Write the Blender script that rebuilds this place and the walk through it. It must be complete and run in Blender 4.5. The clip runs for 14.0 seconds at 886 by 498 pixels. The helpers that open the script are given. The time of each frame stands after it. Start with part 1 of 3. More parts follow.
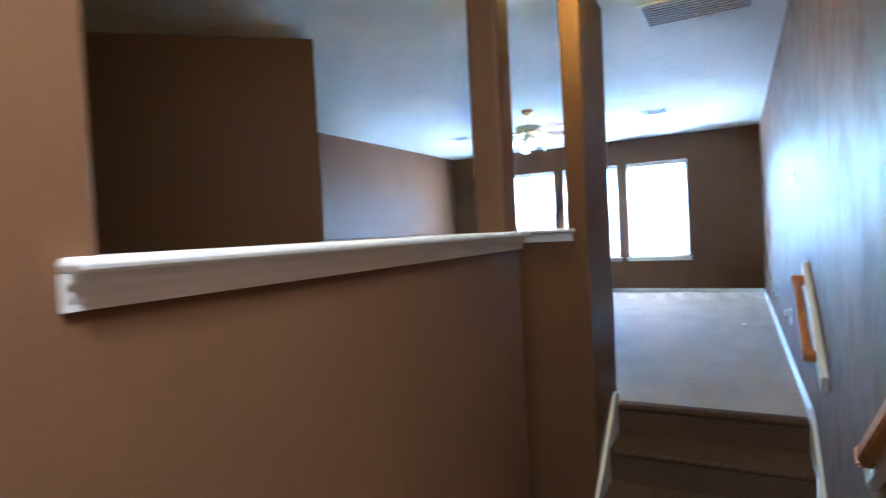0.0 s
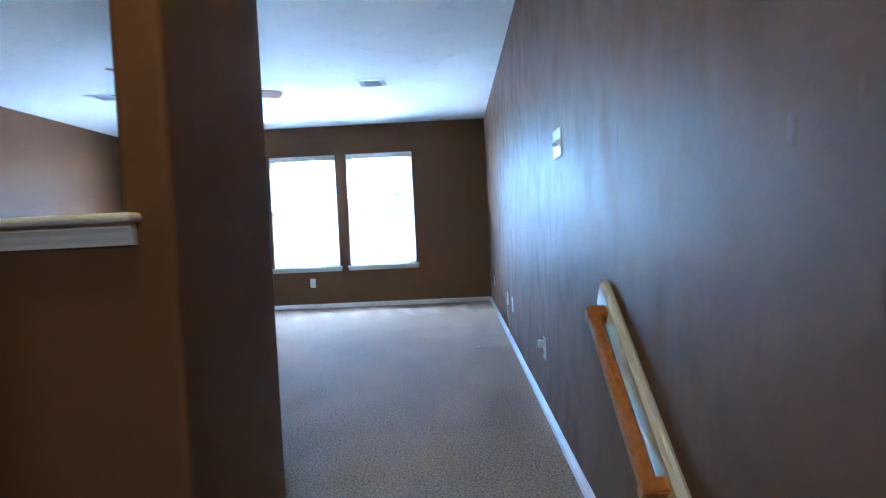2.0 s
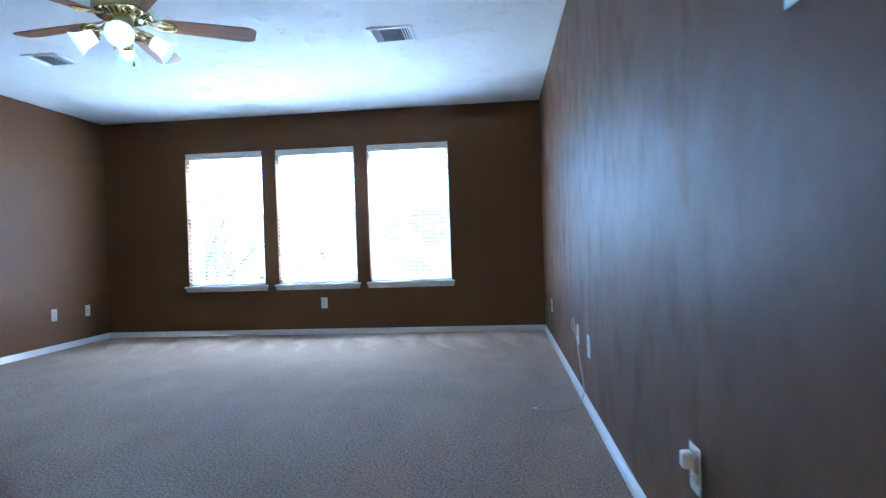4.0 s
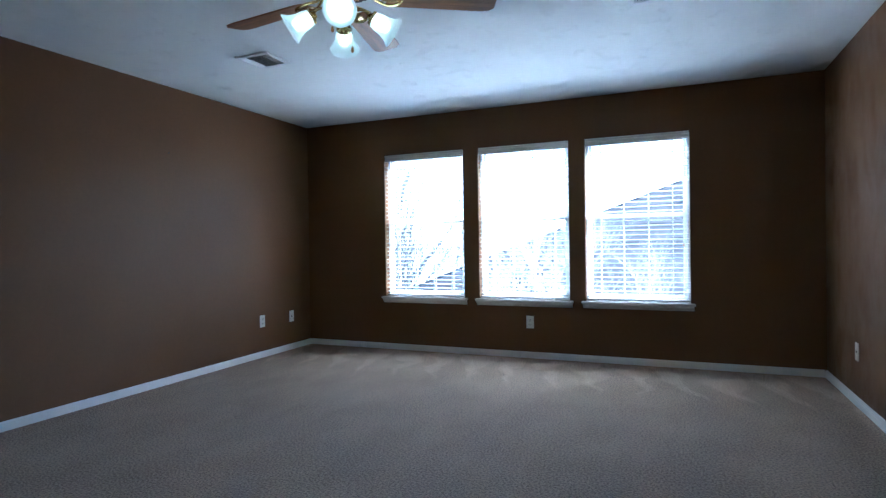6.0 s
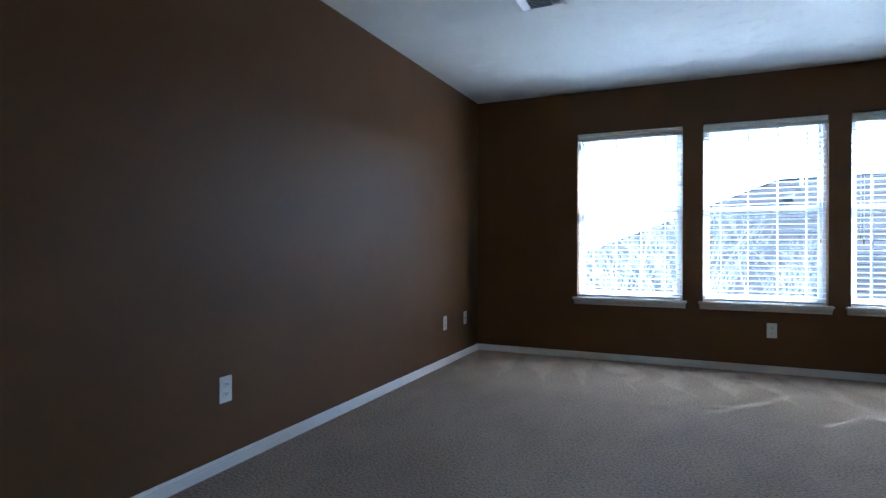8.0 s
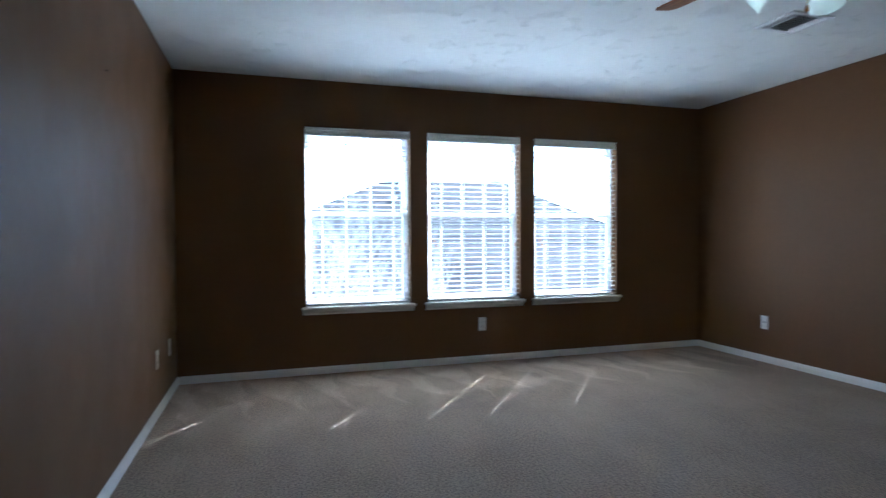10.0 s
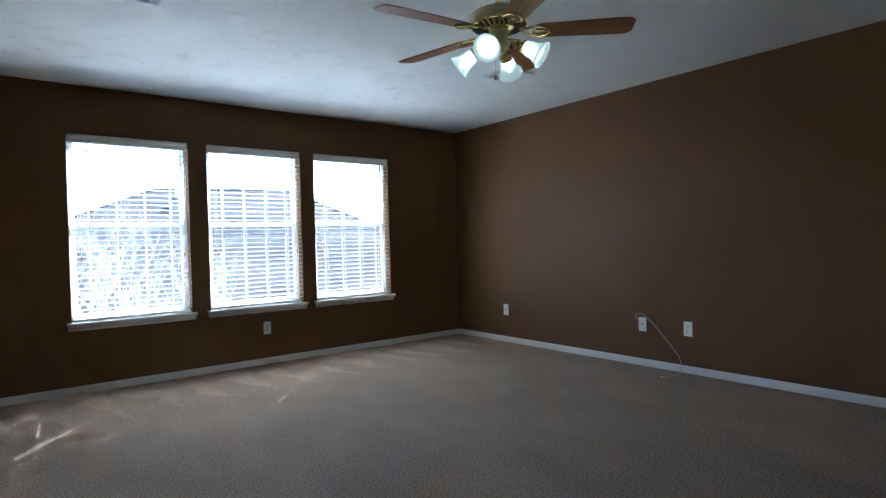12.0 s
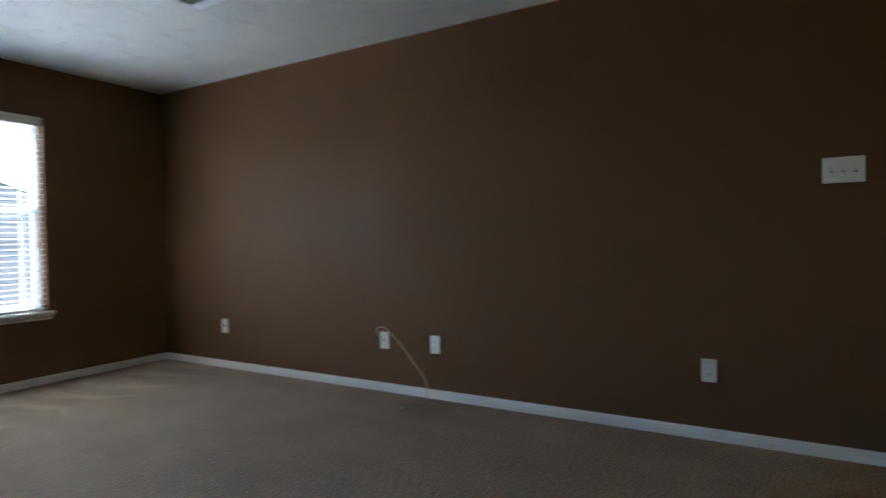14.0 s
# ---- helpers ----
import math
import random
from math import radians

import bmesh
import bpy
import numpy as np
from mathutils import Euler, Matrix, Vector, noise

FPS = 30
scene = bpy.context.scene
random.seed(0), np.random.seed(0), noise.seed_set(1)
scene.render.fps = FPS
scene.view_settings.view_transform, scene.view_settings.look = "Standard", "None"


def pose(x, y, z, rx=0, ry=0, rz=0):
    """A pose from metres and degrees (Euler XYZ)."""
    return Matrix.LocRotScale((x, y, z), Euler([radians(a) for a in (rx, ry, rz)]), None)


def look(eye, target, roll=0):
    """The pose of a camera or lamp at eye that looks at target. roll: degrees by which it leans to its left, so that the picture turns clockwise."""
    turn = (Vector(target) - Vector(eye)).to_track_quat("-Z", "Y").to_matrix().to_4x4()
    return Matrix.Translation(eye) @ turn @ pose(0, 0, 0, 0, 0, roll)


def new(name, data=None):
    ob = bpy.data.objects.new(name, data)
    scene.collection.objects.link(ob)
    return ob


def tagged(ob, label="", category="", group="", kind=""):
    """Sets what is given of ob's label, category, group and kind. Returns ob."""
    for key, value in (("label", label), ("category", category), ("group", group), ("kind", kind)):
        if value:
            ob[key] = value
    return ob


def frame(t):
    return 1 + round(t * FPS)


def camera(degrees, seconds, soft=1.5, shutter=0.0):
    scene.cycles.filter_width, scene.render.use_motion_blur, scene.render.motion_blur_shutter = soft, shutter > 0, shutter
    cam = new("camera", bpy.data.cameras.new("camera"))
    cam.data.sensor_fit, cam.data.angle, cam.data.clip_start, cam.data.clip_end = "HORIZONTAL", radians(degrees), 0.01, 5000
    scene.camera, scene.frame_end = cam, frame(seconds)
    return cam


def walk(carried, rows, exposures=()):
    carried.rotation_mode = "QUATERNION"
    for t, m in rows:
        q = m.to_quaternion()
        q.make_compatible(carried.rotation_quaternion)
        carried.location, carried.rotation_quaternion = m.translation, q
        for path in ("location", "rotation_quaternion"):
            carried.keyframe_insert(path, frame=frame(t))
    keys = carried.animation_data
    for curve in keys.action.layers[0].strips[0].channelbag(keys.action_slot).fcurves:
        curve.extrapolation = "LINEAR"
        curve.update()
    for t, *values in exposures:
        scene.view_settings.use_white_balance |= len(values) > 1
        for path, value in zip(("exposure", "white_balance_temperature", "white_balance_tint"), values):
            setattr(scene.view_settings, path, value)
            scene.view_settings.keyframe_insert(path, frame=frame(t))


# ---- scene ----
cam = camera(76.8, 14.0, soft=1.3, shutter=0.35)
PATH = [
    (0, (4.577, -9.345, 1.096), (3.644, -7.577, 1.040), -2.9),
    (0.5, (4.518, -8.927, 1.099), (3.986, -7.000, 1.025), -2.9),
    (1, (4.464, -8.381, 1.087), (4.297, -6.390, 1.000), -3.1),
    (1.5, (4.451, -7.910, 1.065), (4.409, -5.913, 0.978), -2.9),
    (2, (4.457, -7.507, 1.028), (4.411, -5.509, 0.948), -2.7),
    (2.2, (4.459, -7.352, 1.007), (4.408, -5.354, 0.927), -2.4),
    (4.3, (4.421, -5.861, 0.926), (4.139, -3.881, 0.924), -1.7),
    (4.5, (4.264, -5.787, 0.920), (3.883, -3.824, 0.926), -2.1),
    (5, (4.070, -5.537, 1.002), (3.412, -3.649, 1.033), -1.2),
    (5.5, (3.986, -5.386, 1.051), (3.222, -3.538, 1.084), -1.0),
    (6, (3.807, -5.266, 1.119), (3.037, -3.421, 1.097), -0.9),
    (6.5, (3.574, -5.211, 1.111), (2.809, -3.363, 1.083), -0.6),
    (7, (3.185, -5.236, 1.049), (2.365, -3.411, 1.049), -0.1),
    (7.2, (2.920, -5.263, 1.019), (2.006, -3.484, 1.024), 0.0),
    (9.5, (0.831, -4.860, 1.078), (0.910, -2.862, 1.038), 0.1),
    (10, (0.664, -4.745, 1.133), (1.256, -2.835, 1.092), -0.3),
    (10.5, (0.464, -4.876, 1.121), (1.408, -3.114, 1.093), -1.4),
    (11, (0.442, -5.048, 1.115), (1.622, -3.433, 1.087), -1.6),
    (11.5, (0.484, -5.176, 1.119), (1.722, -3.606, 1.095), -1.6),
    (12, (0.531, -5.253, 1.126), (1.770, -3.683, 1.100), -1.5),
    (12.5, (0.599, -5.270, 1.131), (1.844, -3.705, 1.101), -1.4),
    (13, (0.808, -5.121, 1.133), (2.093, -3.588, 1.088), -1.0),
    (13.5, (1.155, -4.952, 1.097), (2.644, -3.618, 1.050), -1.0),
    (14, (1.729, -4.834, 1.063), (3.457, -3.827, 1.028), -1.0),
]
EXPOSURE = [(0.0, 6.03, 4020, 6), (1.0, 5.75, 3980, 6), (2.0, 5.45, 3980, 6), (4.5, 4.55, 4200, 6), (5.5, 3.95, 4380, 5),
            (6.5, 3.6, 4500, 5), (7.2, 3.52, 4550, 5), (9.5, 3.54, 4640, 5), (11.0, 3.56, 4900, 4), (12.5, 3.6, 5000, 4), (14.0, 3.64, 5120, 4)]
walk(cam, [(t, look(eye, target, roll)) for t, eye, target, roll in PATH], EXPOSURE)

# ---- world, sun, lamps ----
H = 2.44            # ceiling height
SUN_AZ, SUN_EL = 38.4, 44.5   # degrees from +y towards +x, and above the horizon

world = bpy.data.worlds.new("sky")
scene.world = world
world.use_nodes = True
wn = world.node_tree.nodes
sky = wn.new("ShaderNodeTexSky")
sky.sky_type, sky.sun_disc = "NISHITA", False
sky.sun_elevation, sky.sun_rotation = radians(SUN_EL), radians(SUN_AZ)
sky.dust_density = 0.3
wn["Background"].inputs[1].default_value = 0.15
world.node_tree.links.new(sky.outputs[0], wn["Background"].inputs[0])

sun_data = bpy.data.lights.new("sun", "SUN")
sun_data.energy, sun_data.angle, sun_data.color = 5.0, radians(0.2), (1.0, 0.95, 0.88)
sun = new("sun", sun_data)
az, el = radians(SUN_AZ), radians(SUN_EL)
sun.matrix_world = look((10 * math.sin(az) * math.cos(el), 10 * math.cos(az) * math.cos(el), 10 * math.sin(el)), (0, 0, 0))


# ---- materials ----
def material(name, base, rough=0.6, metal=0.0, vary=0.12, scale=6.0, fine=60.0, bump=0.0, bump_scale=120.0, spec=0.5,
             rough_vary=0.0, emit=None, strength=0.0, transmission=0.0, coords="Object", stretch=(1, 1, 1), grain=0.5, span=0.18):
    m = bpy.data.materials.new(name)
    m.use_nodes = True
    nt = m.node_tree
    b = nt.nodes["Principled BSDF"]
    b.inputs["Roughness"].default_value = rough
    b.inputs["Metallic"].default_value = metal
    b.inputs["Specular IOR Level"].default_value = spec
    b.inputs["Transmission Weight"].default_value = transmission
    tc = nt.nodes.new("ShaderNodeTexCoord")
    mp = nt.nodes.new("ShaderNodeMapping")
    mp.inputs["Scale"].default_value = stretch
    nt.links.new(tc.outputs[coords], mp.inputs[0])
    n1, n2 = nt.nodes.new("ShaderNodeTexNoise"), nt.nodes.new("ShaderNodeTexNoise")
    n1.inputs["Scale"].default_value, n2.inputs["Scale"].default_value = scale, fine
    n1.inputs["Detail"].default_value, n2.inputs["Detail"].default_value, n2.inputs["Roughness"].default_value = 4, 5, 0.65
    for n in (n1, n2):
        nt.links.new(mp.outputs[0], n.inputs["Vector"])
    mix = nt.nodes.new("ShaderNodeMix")
    mix.inputs[0].default_value = grain
    nt.links.new(n1.outputs[0], mix.inputs[2])
    nt.links.new(n2.outputs[0], mix.inputs[3])
    ramp = nt.nodes.new("ShaderNodeValToRGB")
    lo = [c * (1 - vary) for c in base]
    hi = [min(1.0, c * (1 + vary)) for c in base]
    ramp.color_ramp.elements[0].position, ramp.color_ramp.elements[1].position = 0.5 - span, 0.5 + span
    ramp.color_ramp.elements[0].color, ramp.color_ramp.elements[1].color = (*lo, 1), (*hi, 1)
    nt.links.new(mix.outputs[0], ramp.inputs[0])
    nt.links.new(ramp.outputs[0], b.inputs["Base Color"])
    if rough_vary:
        rr = nt.nodes.new("ShaderNodeMapRange")
        rr.inputs[3].default_value, rr.inputs[4].default_value = rough - rough_vary, rough + rough_vary
        rr.inputs[1].default_value, rr.inputs[2].default_value = 0.3, 0.7
        nt.links.new(n1.outputs[0], rr.inputs[0])
        nt.links.new(rr.outputs[0], b.inputs["Roughness"])
    if bump:
        nb = nt.nodes.new("ShaderNodeTexNoise")
        nb.inputs["Scale"].default_value, nb.inputs["Detail"].default_value, nb.inputs["Roughness"].default_value = bump_scale, 6, 0.68
        nt.links.new(mp.outputs[0], nb.inputs["Vector"])
        bp = nt.nodes.new("ShaderNodeBump")
        bp.inputs["Strength"].default_value, bp.inputs["Distance"].default_value = bump, 0.004
        nt.links.new(nb.outputs[0], bp.inputs["Height"])
        nt.links.new(bp.outputs[0], b.inputs["Normal"])
    if emit:
        b.inputs["Emission Color"].default_value = (*emit, 1)
        b.inputs["Emission Strength"].default_value = strength
    return m


def link_bump(m, sockets, strength, distance):
    """Adds a height on top of a material's relief."""
    nt = m.node_tree
    b = nt.nodes["Principled BSDF"]
    bp = nt.nodes.new("ShaderNodeBump")
    bp.inputs["Strength"].default_value, bp.inputs["Distance"].default_value = strength, distance
    nt.links.new(sockets, bp.inputs["Height"])
    old = b.inputs["Normal"].links
    if old:
        nt.links.new(old[0].from_socket, bp.inputs["Normal"])
    nt.links.new(bp.outputs[0], b.inputs["Normal"])
    return m


def wall_paint(name):
    return material(name, (0.152, 0.080, 0.036), 0.45, vary=0.07, scale=1.6, fine=30, bump=0.30, bump_scale=130, spec=0.11)


WALL = wall_paint("brown wall paint")
SCUFFED = wall_paint("brown wall paint, scuffed")
CEIL = material("white textured ceiling", (0.885, 0.90, 0.872), 0.85, vary=0.03, scale=2.0, fine=25)
CARPET = material("beige carpet", (0.362, 0.276, 0.198), 0.95, vary=0.50, scale=2.2, fine=92, bump=0.7, bump_scale=90, spec=0.1, grain=0.90, span=0.13)


# the dim light on steps and landing is put into this darker carpet colour
SHADED_STAIR = material("stair carpet, shade in its colour", (0.095, 0.060, 0.037), 0.95, vary=0.40, scale=3.0, fine=84, bump=0.75, bump_scale=95, spec=0.08, grain=0.8)


def node(m, kind, **values):
    n = m.node_tree.nodes.new(kind)
    for key, value in values.items():
        n.inputs[key].default_value = value
    return n


def wall_wear(m, scuffs=False):
    """Rubbed and smudged streaks in the sheen, and a few shallow dents."""
    nt = m.node_tree
    tc, mp = node(m, "ShaderNodeTexCoord"), node(m, "ShaderNodeMapping", Scale=(2.2, 2.2, 0.9))
    streak, blot = node(m, "ShaderNodeTexNoise", Scale=1.7, Detail=3.0, Roughness=0.55), node(m, "ShaderNodeTexNoise", Scale=5.0, Detail=5.0)
    nt.links.new(tc.outputs["Object"], mp.inputs[0])
    nt.links.new(mp.outputs[0], streak.inputs["Vector"])
    nt.links.new(tc.outputs["Object"], blot.inputs["Vector"])
    mix = nt.nodes.new("ShaderNodeMix")
    mix.inputs[0].default_value = 0.55
    nt.links.new(streak.outputs[0], mix.inputs[2])
    nt.links.new(blot.outputs[0], mix.inputs[3])
    rr = node(m, "ShaderNodeMapRange", **{"From Min": 0.10, "From Max": 0.90, "To Min": 0.33, "To Max": 0.54})
    nt.links.new(mix.outputs[0], rr.inputs[0])
    nt.links.new(rr.outputs[0], nt.nodes["Principled BSDF"].inputs["Roughness"])
    if scuffs:
        mq = node(m, "ShaderNodeMapping", Scale=(1.0, 1.0, 0.55))
        spot = node(m, "ShaderNodeTexNoise", Scale=6.5, Detail=4.0, Roughness=0.6)
        nt.links.new(tc.outputs["Object"], mq.inputs[0])
        nt.links.new(mq.outputs[0], spot.inputs["Vector"])
        dull = node(m, "ShaderNodeMapRange", **{"From Min": 0.48, "From Max": 0.70, "To Min": 0.0, "To Max": 0.14})
        add = nt.nodes.new("ShaderNodeMath")
        nt.links.new(spot.outputs[0], dull.inputs[0])
        nt.links.new(rr.outputs[0], add.inputs[0])
        nt.links.new(dull.outputs[0], add.inputs[1])
        nt.links.new(add.outputs[0], nt.nodes["Principled BSDF"].inputs["Roughness"])
    dent = node(m, "ShaderNodeTexNoise", Scale=7.0, Detail=3.0)
    nt.links.new(tc.outputs["Object"], dent.inputs["Vector"])
    link_bump(m, dent.outputs[0], 0.55 if scuffs else 0.35, 0.007)


def stomped(m):
    """Patches of short raised strokes, as a stomp brush leaves them."""
    nt = m.node_tree
    tc = node(m, "ShaderNodeTexCoord")
    patch = node(m, "ShaderNodeTexNoise", Scale=7.5, Detail=2.0)
    ridge = node(m, "ShaderNodeTexNoise", Scale=90.0, Detail=2.0, Distortion=2.0)
    for n in (patch, ridge):
        nt.links.new(tc.outputs["Object"], n.inputs["Vector"])
    a = node(m, "ShaderNodeMapRange", **{"From Min": 0.58, "From Max": 0.625})
    b = node(m, "ShaderNodeMapRange", **{"From Min": 0.56, "From Max": 0.66})
    nt.links.new(patch.outputs[0], a.inputs[0])
    nt.links.new(ridge.outputs[0], b.inputs[0])
    mul = nt.nodes.new("ShaderNodeMath")
    mul.operation = "MULTIPLY"
    nt.links.new(a.outputs[0], mul.inputs[0])
    nt.links.new(b.outputs[0], mul.inputs[1])
    link_bump(m, mul.outputs[0], 0.78, 0.0066)


def vacuumed(m):
    """Lighter and darker strokes where the pile lies one way or the other."""
    nt = m.node_tree
    b = nt.nodes["Principled BSDF"]
    tc, mp = node(m, "ShaderNodeTexCoord"), node(m, "ShaderNodeMapping", Scale=(3.0, 1.0, 1.0))
    mp.inputs["Rotation"].default_value = (0, 0, radians(16))
    stroke = node(m, "ShaderNodeTexNoise", Scale=1.3, Detail=2.5, Roughness=0.6)
    nt.links.new(tc.outputs["Object"], mp.inputs[0])
    nt.links.new(mp.outputs[0], stroke.inputs["Vector"])
    rr = node(m, "ShaderNodeMapRange", **{"From Min": 0.42, "From Max": 0.58, "To Min": 0.955, "To Max": 1.03})
    nt.links.new(stroke.outputs[0], rr.inputs[0])
    mul = nt.nodes.new("ShaderNodeVectorMath")
    mul.operation = "MULTIPLY"
    nt.links.new(b.inputs["Base Color"].links[0].from_socket, mul.inputs[0])
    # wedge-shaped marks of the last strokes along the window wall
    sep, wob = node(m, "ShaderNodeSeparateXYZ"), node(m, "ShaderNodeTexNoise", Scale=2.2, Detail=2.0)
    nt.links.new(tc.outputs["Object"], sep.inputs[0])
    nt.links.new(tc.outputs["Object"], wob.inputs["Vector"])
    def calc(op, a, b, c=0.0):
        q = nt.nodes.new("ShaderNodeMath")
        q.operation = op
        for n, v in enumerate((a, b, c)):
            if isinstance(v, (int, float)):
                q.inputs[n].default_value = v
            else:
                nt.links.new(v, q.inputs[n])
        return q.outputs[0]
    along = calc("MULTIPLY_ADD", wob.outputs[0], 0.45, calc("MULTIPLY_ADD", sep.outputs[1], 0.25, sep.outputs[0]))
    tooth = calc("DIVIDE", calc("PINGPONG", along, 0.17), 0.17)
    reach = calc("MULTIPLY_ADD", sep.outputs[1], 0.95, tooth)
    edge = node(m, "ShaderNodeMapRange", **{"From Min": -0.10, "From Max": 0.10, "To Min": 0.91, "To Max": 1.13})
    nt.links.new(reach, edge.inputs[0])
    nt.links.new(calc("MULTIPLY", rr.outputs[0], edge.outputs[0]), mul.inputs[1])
    nt.links.new(mul.outputs[0], b.inputs["Base Color"])


wall_wear(WALL)
wall_wear(SCUFFED, True)
stomped(CEIL)
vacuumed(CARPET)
TRIM = material("white trim paint", (0.78, 0.77, 0.74), 0.38, vary=0.03, scale=5, fine=50)
PLASTIC = material("white plastic", (0.80, 0.79, 0.76), 0.35, vary=0.03)
DARK = material("dark slot", (0.03, 0.03, 0.03), 0.6)
VINYL = material("white vinyl", (0.82, 0.83, 0.84), 0.4, vary=0.02)
SLAT = material("white blind slat", (0.88, 0.88, 0.87), 0.45, vary=0.03)
CORD = material("white cord", (0.75, 0.75, 0.73), 0.8)
thin = CORD.node_tree.nodes.new("ShaderNodeBsdfTranslucent")
thin.inputs[0].default_value = (0.8, 0.8, 0.78, 1)
half = CORD.node_tree.nodes.new("ShaderNodeMixShader")
CORD.node_tree.links.new(CORD.node_tree.nodes["Principled BSDF"].outputs[0], half.inputs[1])
CORD.node_tree.links.new(thin.outputs[0], half.inputs[2])
CORD.node_tree.links.new(half.outputs[0], CORD.node_tree.nodes["Material Output"].inputs[0])
WOOD = material("honey oak", (0.44, 0.18, 0.035), 0.36, vary=0.35, scale=5, fine=26, stretch=(14, 1, 14), bump=0.1, bump_scale=60)
BLADE = material("oak veneer", (0.36, 0.155, 0.05), 0.42, vary=0.45, scale=4, fine=18, stretch=(1, 16, 16))
SATIN = material("satin antique brass", (0.60, 0.55, 0.31), 0.34, metal=0.7, vary=0.08, scale=20)
BRASS = material("polished brass", (0.78, 0.60, 0.26), 0.16, metal=1.0, vary=0.05)
METAL = material("white enamelled vent", (0.84, 0.85, 0.85), 0.4, vary=0.04)
DUCT = material("dark duct", (0.05, 0.05, 0.055), 0.8)
COPPER = material("ivory cable jacket", (0.50, 0.41, 0.29), 0.5)
SHINGLE = material("grey asphalt shingle", (0.062, 0.054, 0.047), 0.95, spec=0.05, vary=0.35, scale=1.2, fine=14, stretch=(1, 4, 4))
SIDING = material("tan siding", (0.50, 0.46, 0.40), 0.8, vary=0.05)
BARK = material("dark bark", (0.13, 0.115, 0.10), 0.9, vary=0.25, scale=8)
PALE = material("pale bark", (0.46, 0.43, 0.38), 0.9, vary=0.2, scale=8)
LAWN = material("dormant lawn", (0.33, 0.31, 0.22), 0.95, vary=0.25, scale=1.5, fine=30)


# ---- mesh helpers ----
def mesh_of(bm, name, mat, smooth=False):
    me = bpy.data.meshes.new(name)
    bmesh.ops.recalc_face_normals(bm, faces=bm.faces)
    bm.to_mesh(me)
    bm.free()
    for mm in (mat if isinstance(mat, (list, tuple)) else [mat]):
        me.materials.append(mm)
    if smooth:
        for p in me.polygons:
            p.use_smooth = True
    return me


def add_box(bm, x0, x1, y0, y1, z0, z1, bevel=0.0, segments=2):
    v = bmesh.ops.create_cube(bm, size=1.0)["verts"]
    bmesh.ops.scale(bm, vec=(x1 - x0, y1 - y0, z1 - z0), verts=v)
    bmesh.ops.translate(bm, vec=((x0 + x1) / 2, (y0 + y1) / 2, (z0 + z1) / 2), verts=v)
    if bevel:
        es = list({e for q in v for e in q.link_edges})
        bmesh.ops.bevel(bm, geom=es, offset=bevel, segments=segments, affect="EDGES", profile=0.5)
    return v


def box(x0, x1, y0, y1, z0, z1, bevel=0.0, segments=2):
    bm = bmesh.new()
    add_box(bm, x0, x1, y0, y1, z0, z1, bevel, segments)
    return bm


def lathe(profile, steps=32, wave=None):
    """A turned shape from (radius, z) pairs; wave(angle, i) scales the radius."""
    bm = bmesh.new()
    rings = []
    for i, (r, z) in enumerate(profile):
        rings.append([bm.verts.new((r * math.cos(a) * (wave(a, i) if wave else 1), r * math.sin(a) * (wave(a, i) if wave else 1), z))
                      for a in (2 * math.pi * k / steps for k in range(steps))])
    for a, b in zip(rings, rings[1:]):
        for k in range(steps):
            bm.faces.new((a[k], a[(k + 1) % steps], b[(k + 1) % steps], b[k]))
    return bm


def tube(points, radius, sides=8, closed_ends=True):
    """A round bar along a line of points."""
    bm = bmesh.new()
    pts = [Vector(p) for p in points]
    rings = []
    n = Vector((0.3, 0.2, 1)).normalized()
    for i, p in enumerate(pts):
        d = (pts[min(i + 1, len(pts) - 1)] - pts[max(i - 1, 0)]).normalized()
        u = d.cross(n)
        if u.length < 0.05:
            u = d.cross(Vector((1, 0, 0)))
        u.normalize()
        w = d.cross(u)
        r = radius(i / (len(pts) - 1)) if callable(radius) else radius
        rings.append([bm.verts.new(p + r * (math.cos(a) * u + math.sin(a) * w)) for a in (2 * math.pi * k / sides for k in range(sides))])
    for a, b in zip(rings, rings[1:]):
        for k in range(sides):
            bm.faces.new((a[k], a[(k + 1) % sides], b[(k + 1) % sides], b[k]))
    if closed_ends:
        bm.faces.new(rings[0])
        bm.faces.new(rings[-1])
    return bm


def prism(outline, depth, axis="x", at=0.0):
    """A flat outline of (u, v) pairs pushed out by depth along an axis."""
    bm = bmesh.new()
    def put(u, v, d):
        return {"x": (d, u, v), "y": (u, d, v), "z": (u, v, d)}[axis]
    a = [bm.verts.new(put(u, v, at)) for u, v in outline]
    b = [bm.verts.new(put(u, v, at + depth)) for u, v in outline]
    bm.faces.new(a)
    bm.faces.new(b)
    for k in range(len(a)):
        bm.faces.new((a[k], a[(k + 1) % len(a)], b[(k + 1) % len(a)], b[k]))
    return bm


def part(name, bm, mat, parent, label="", smooth=False):
    ob = new(name, mesh_of(bm, name, mat, smooth) if isinstance(bm, bmesh.types.BMesh) else bm)
    ob.parent = parent
    return tagged(ob, label)


def thing(name, label, category, at=(0, 0, 0), rz=0, group=""):
    ob = new(name)
    ob.empty_display_size = 0.1
    ob.matrix_basis = pose(*at, 0, 0, rz)
    return tagged(ob, label, category, group)


def setting(name, bm, mat, label, category, smooth=False):
    return tagged(new(name, mesh_of(bm, name, mat, smooth)), label, category, kind="structure")


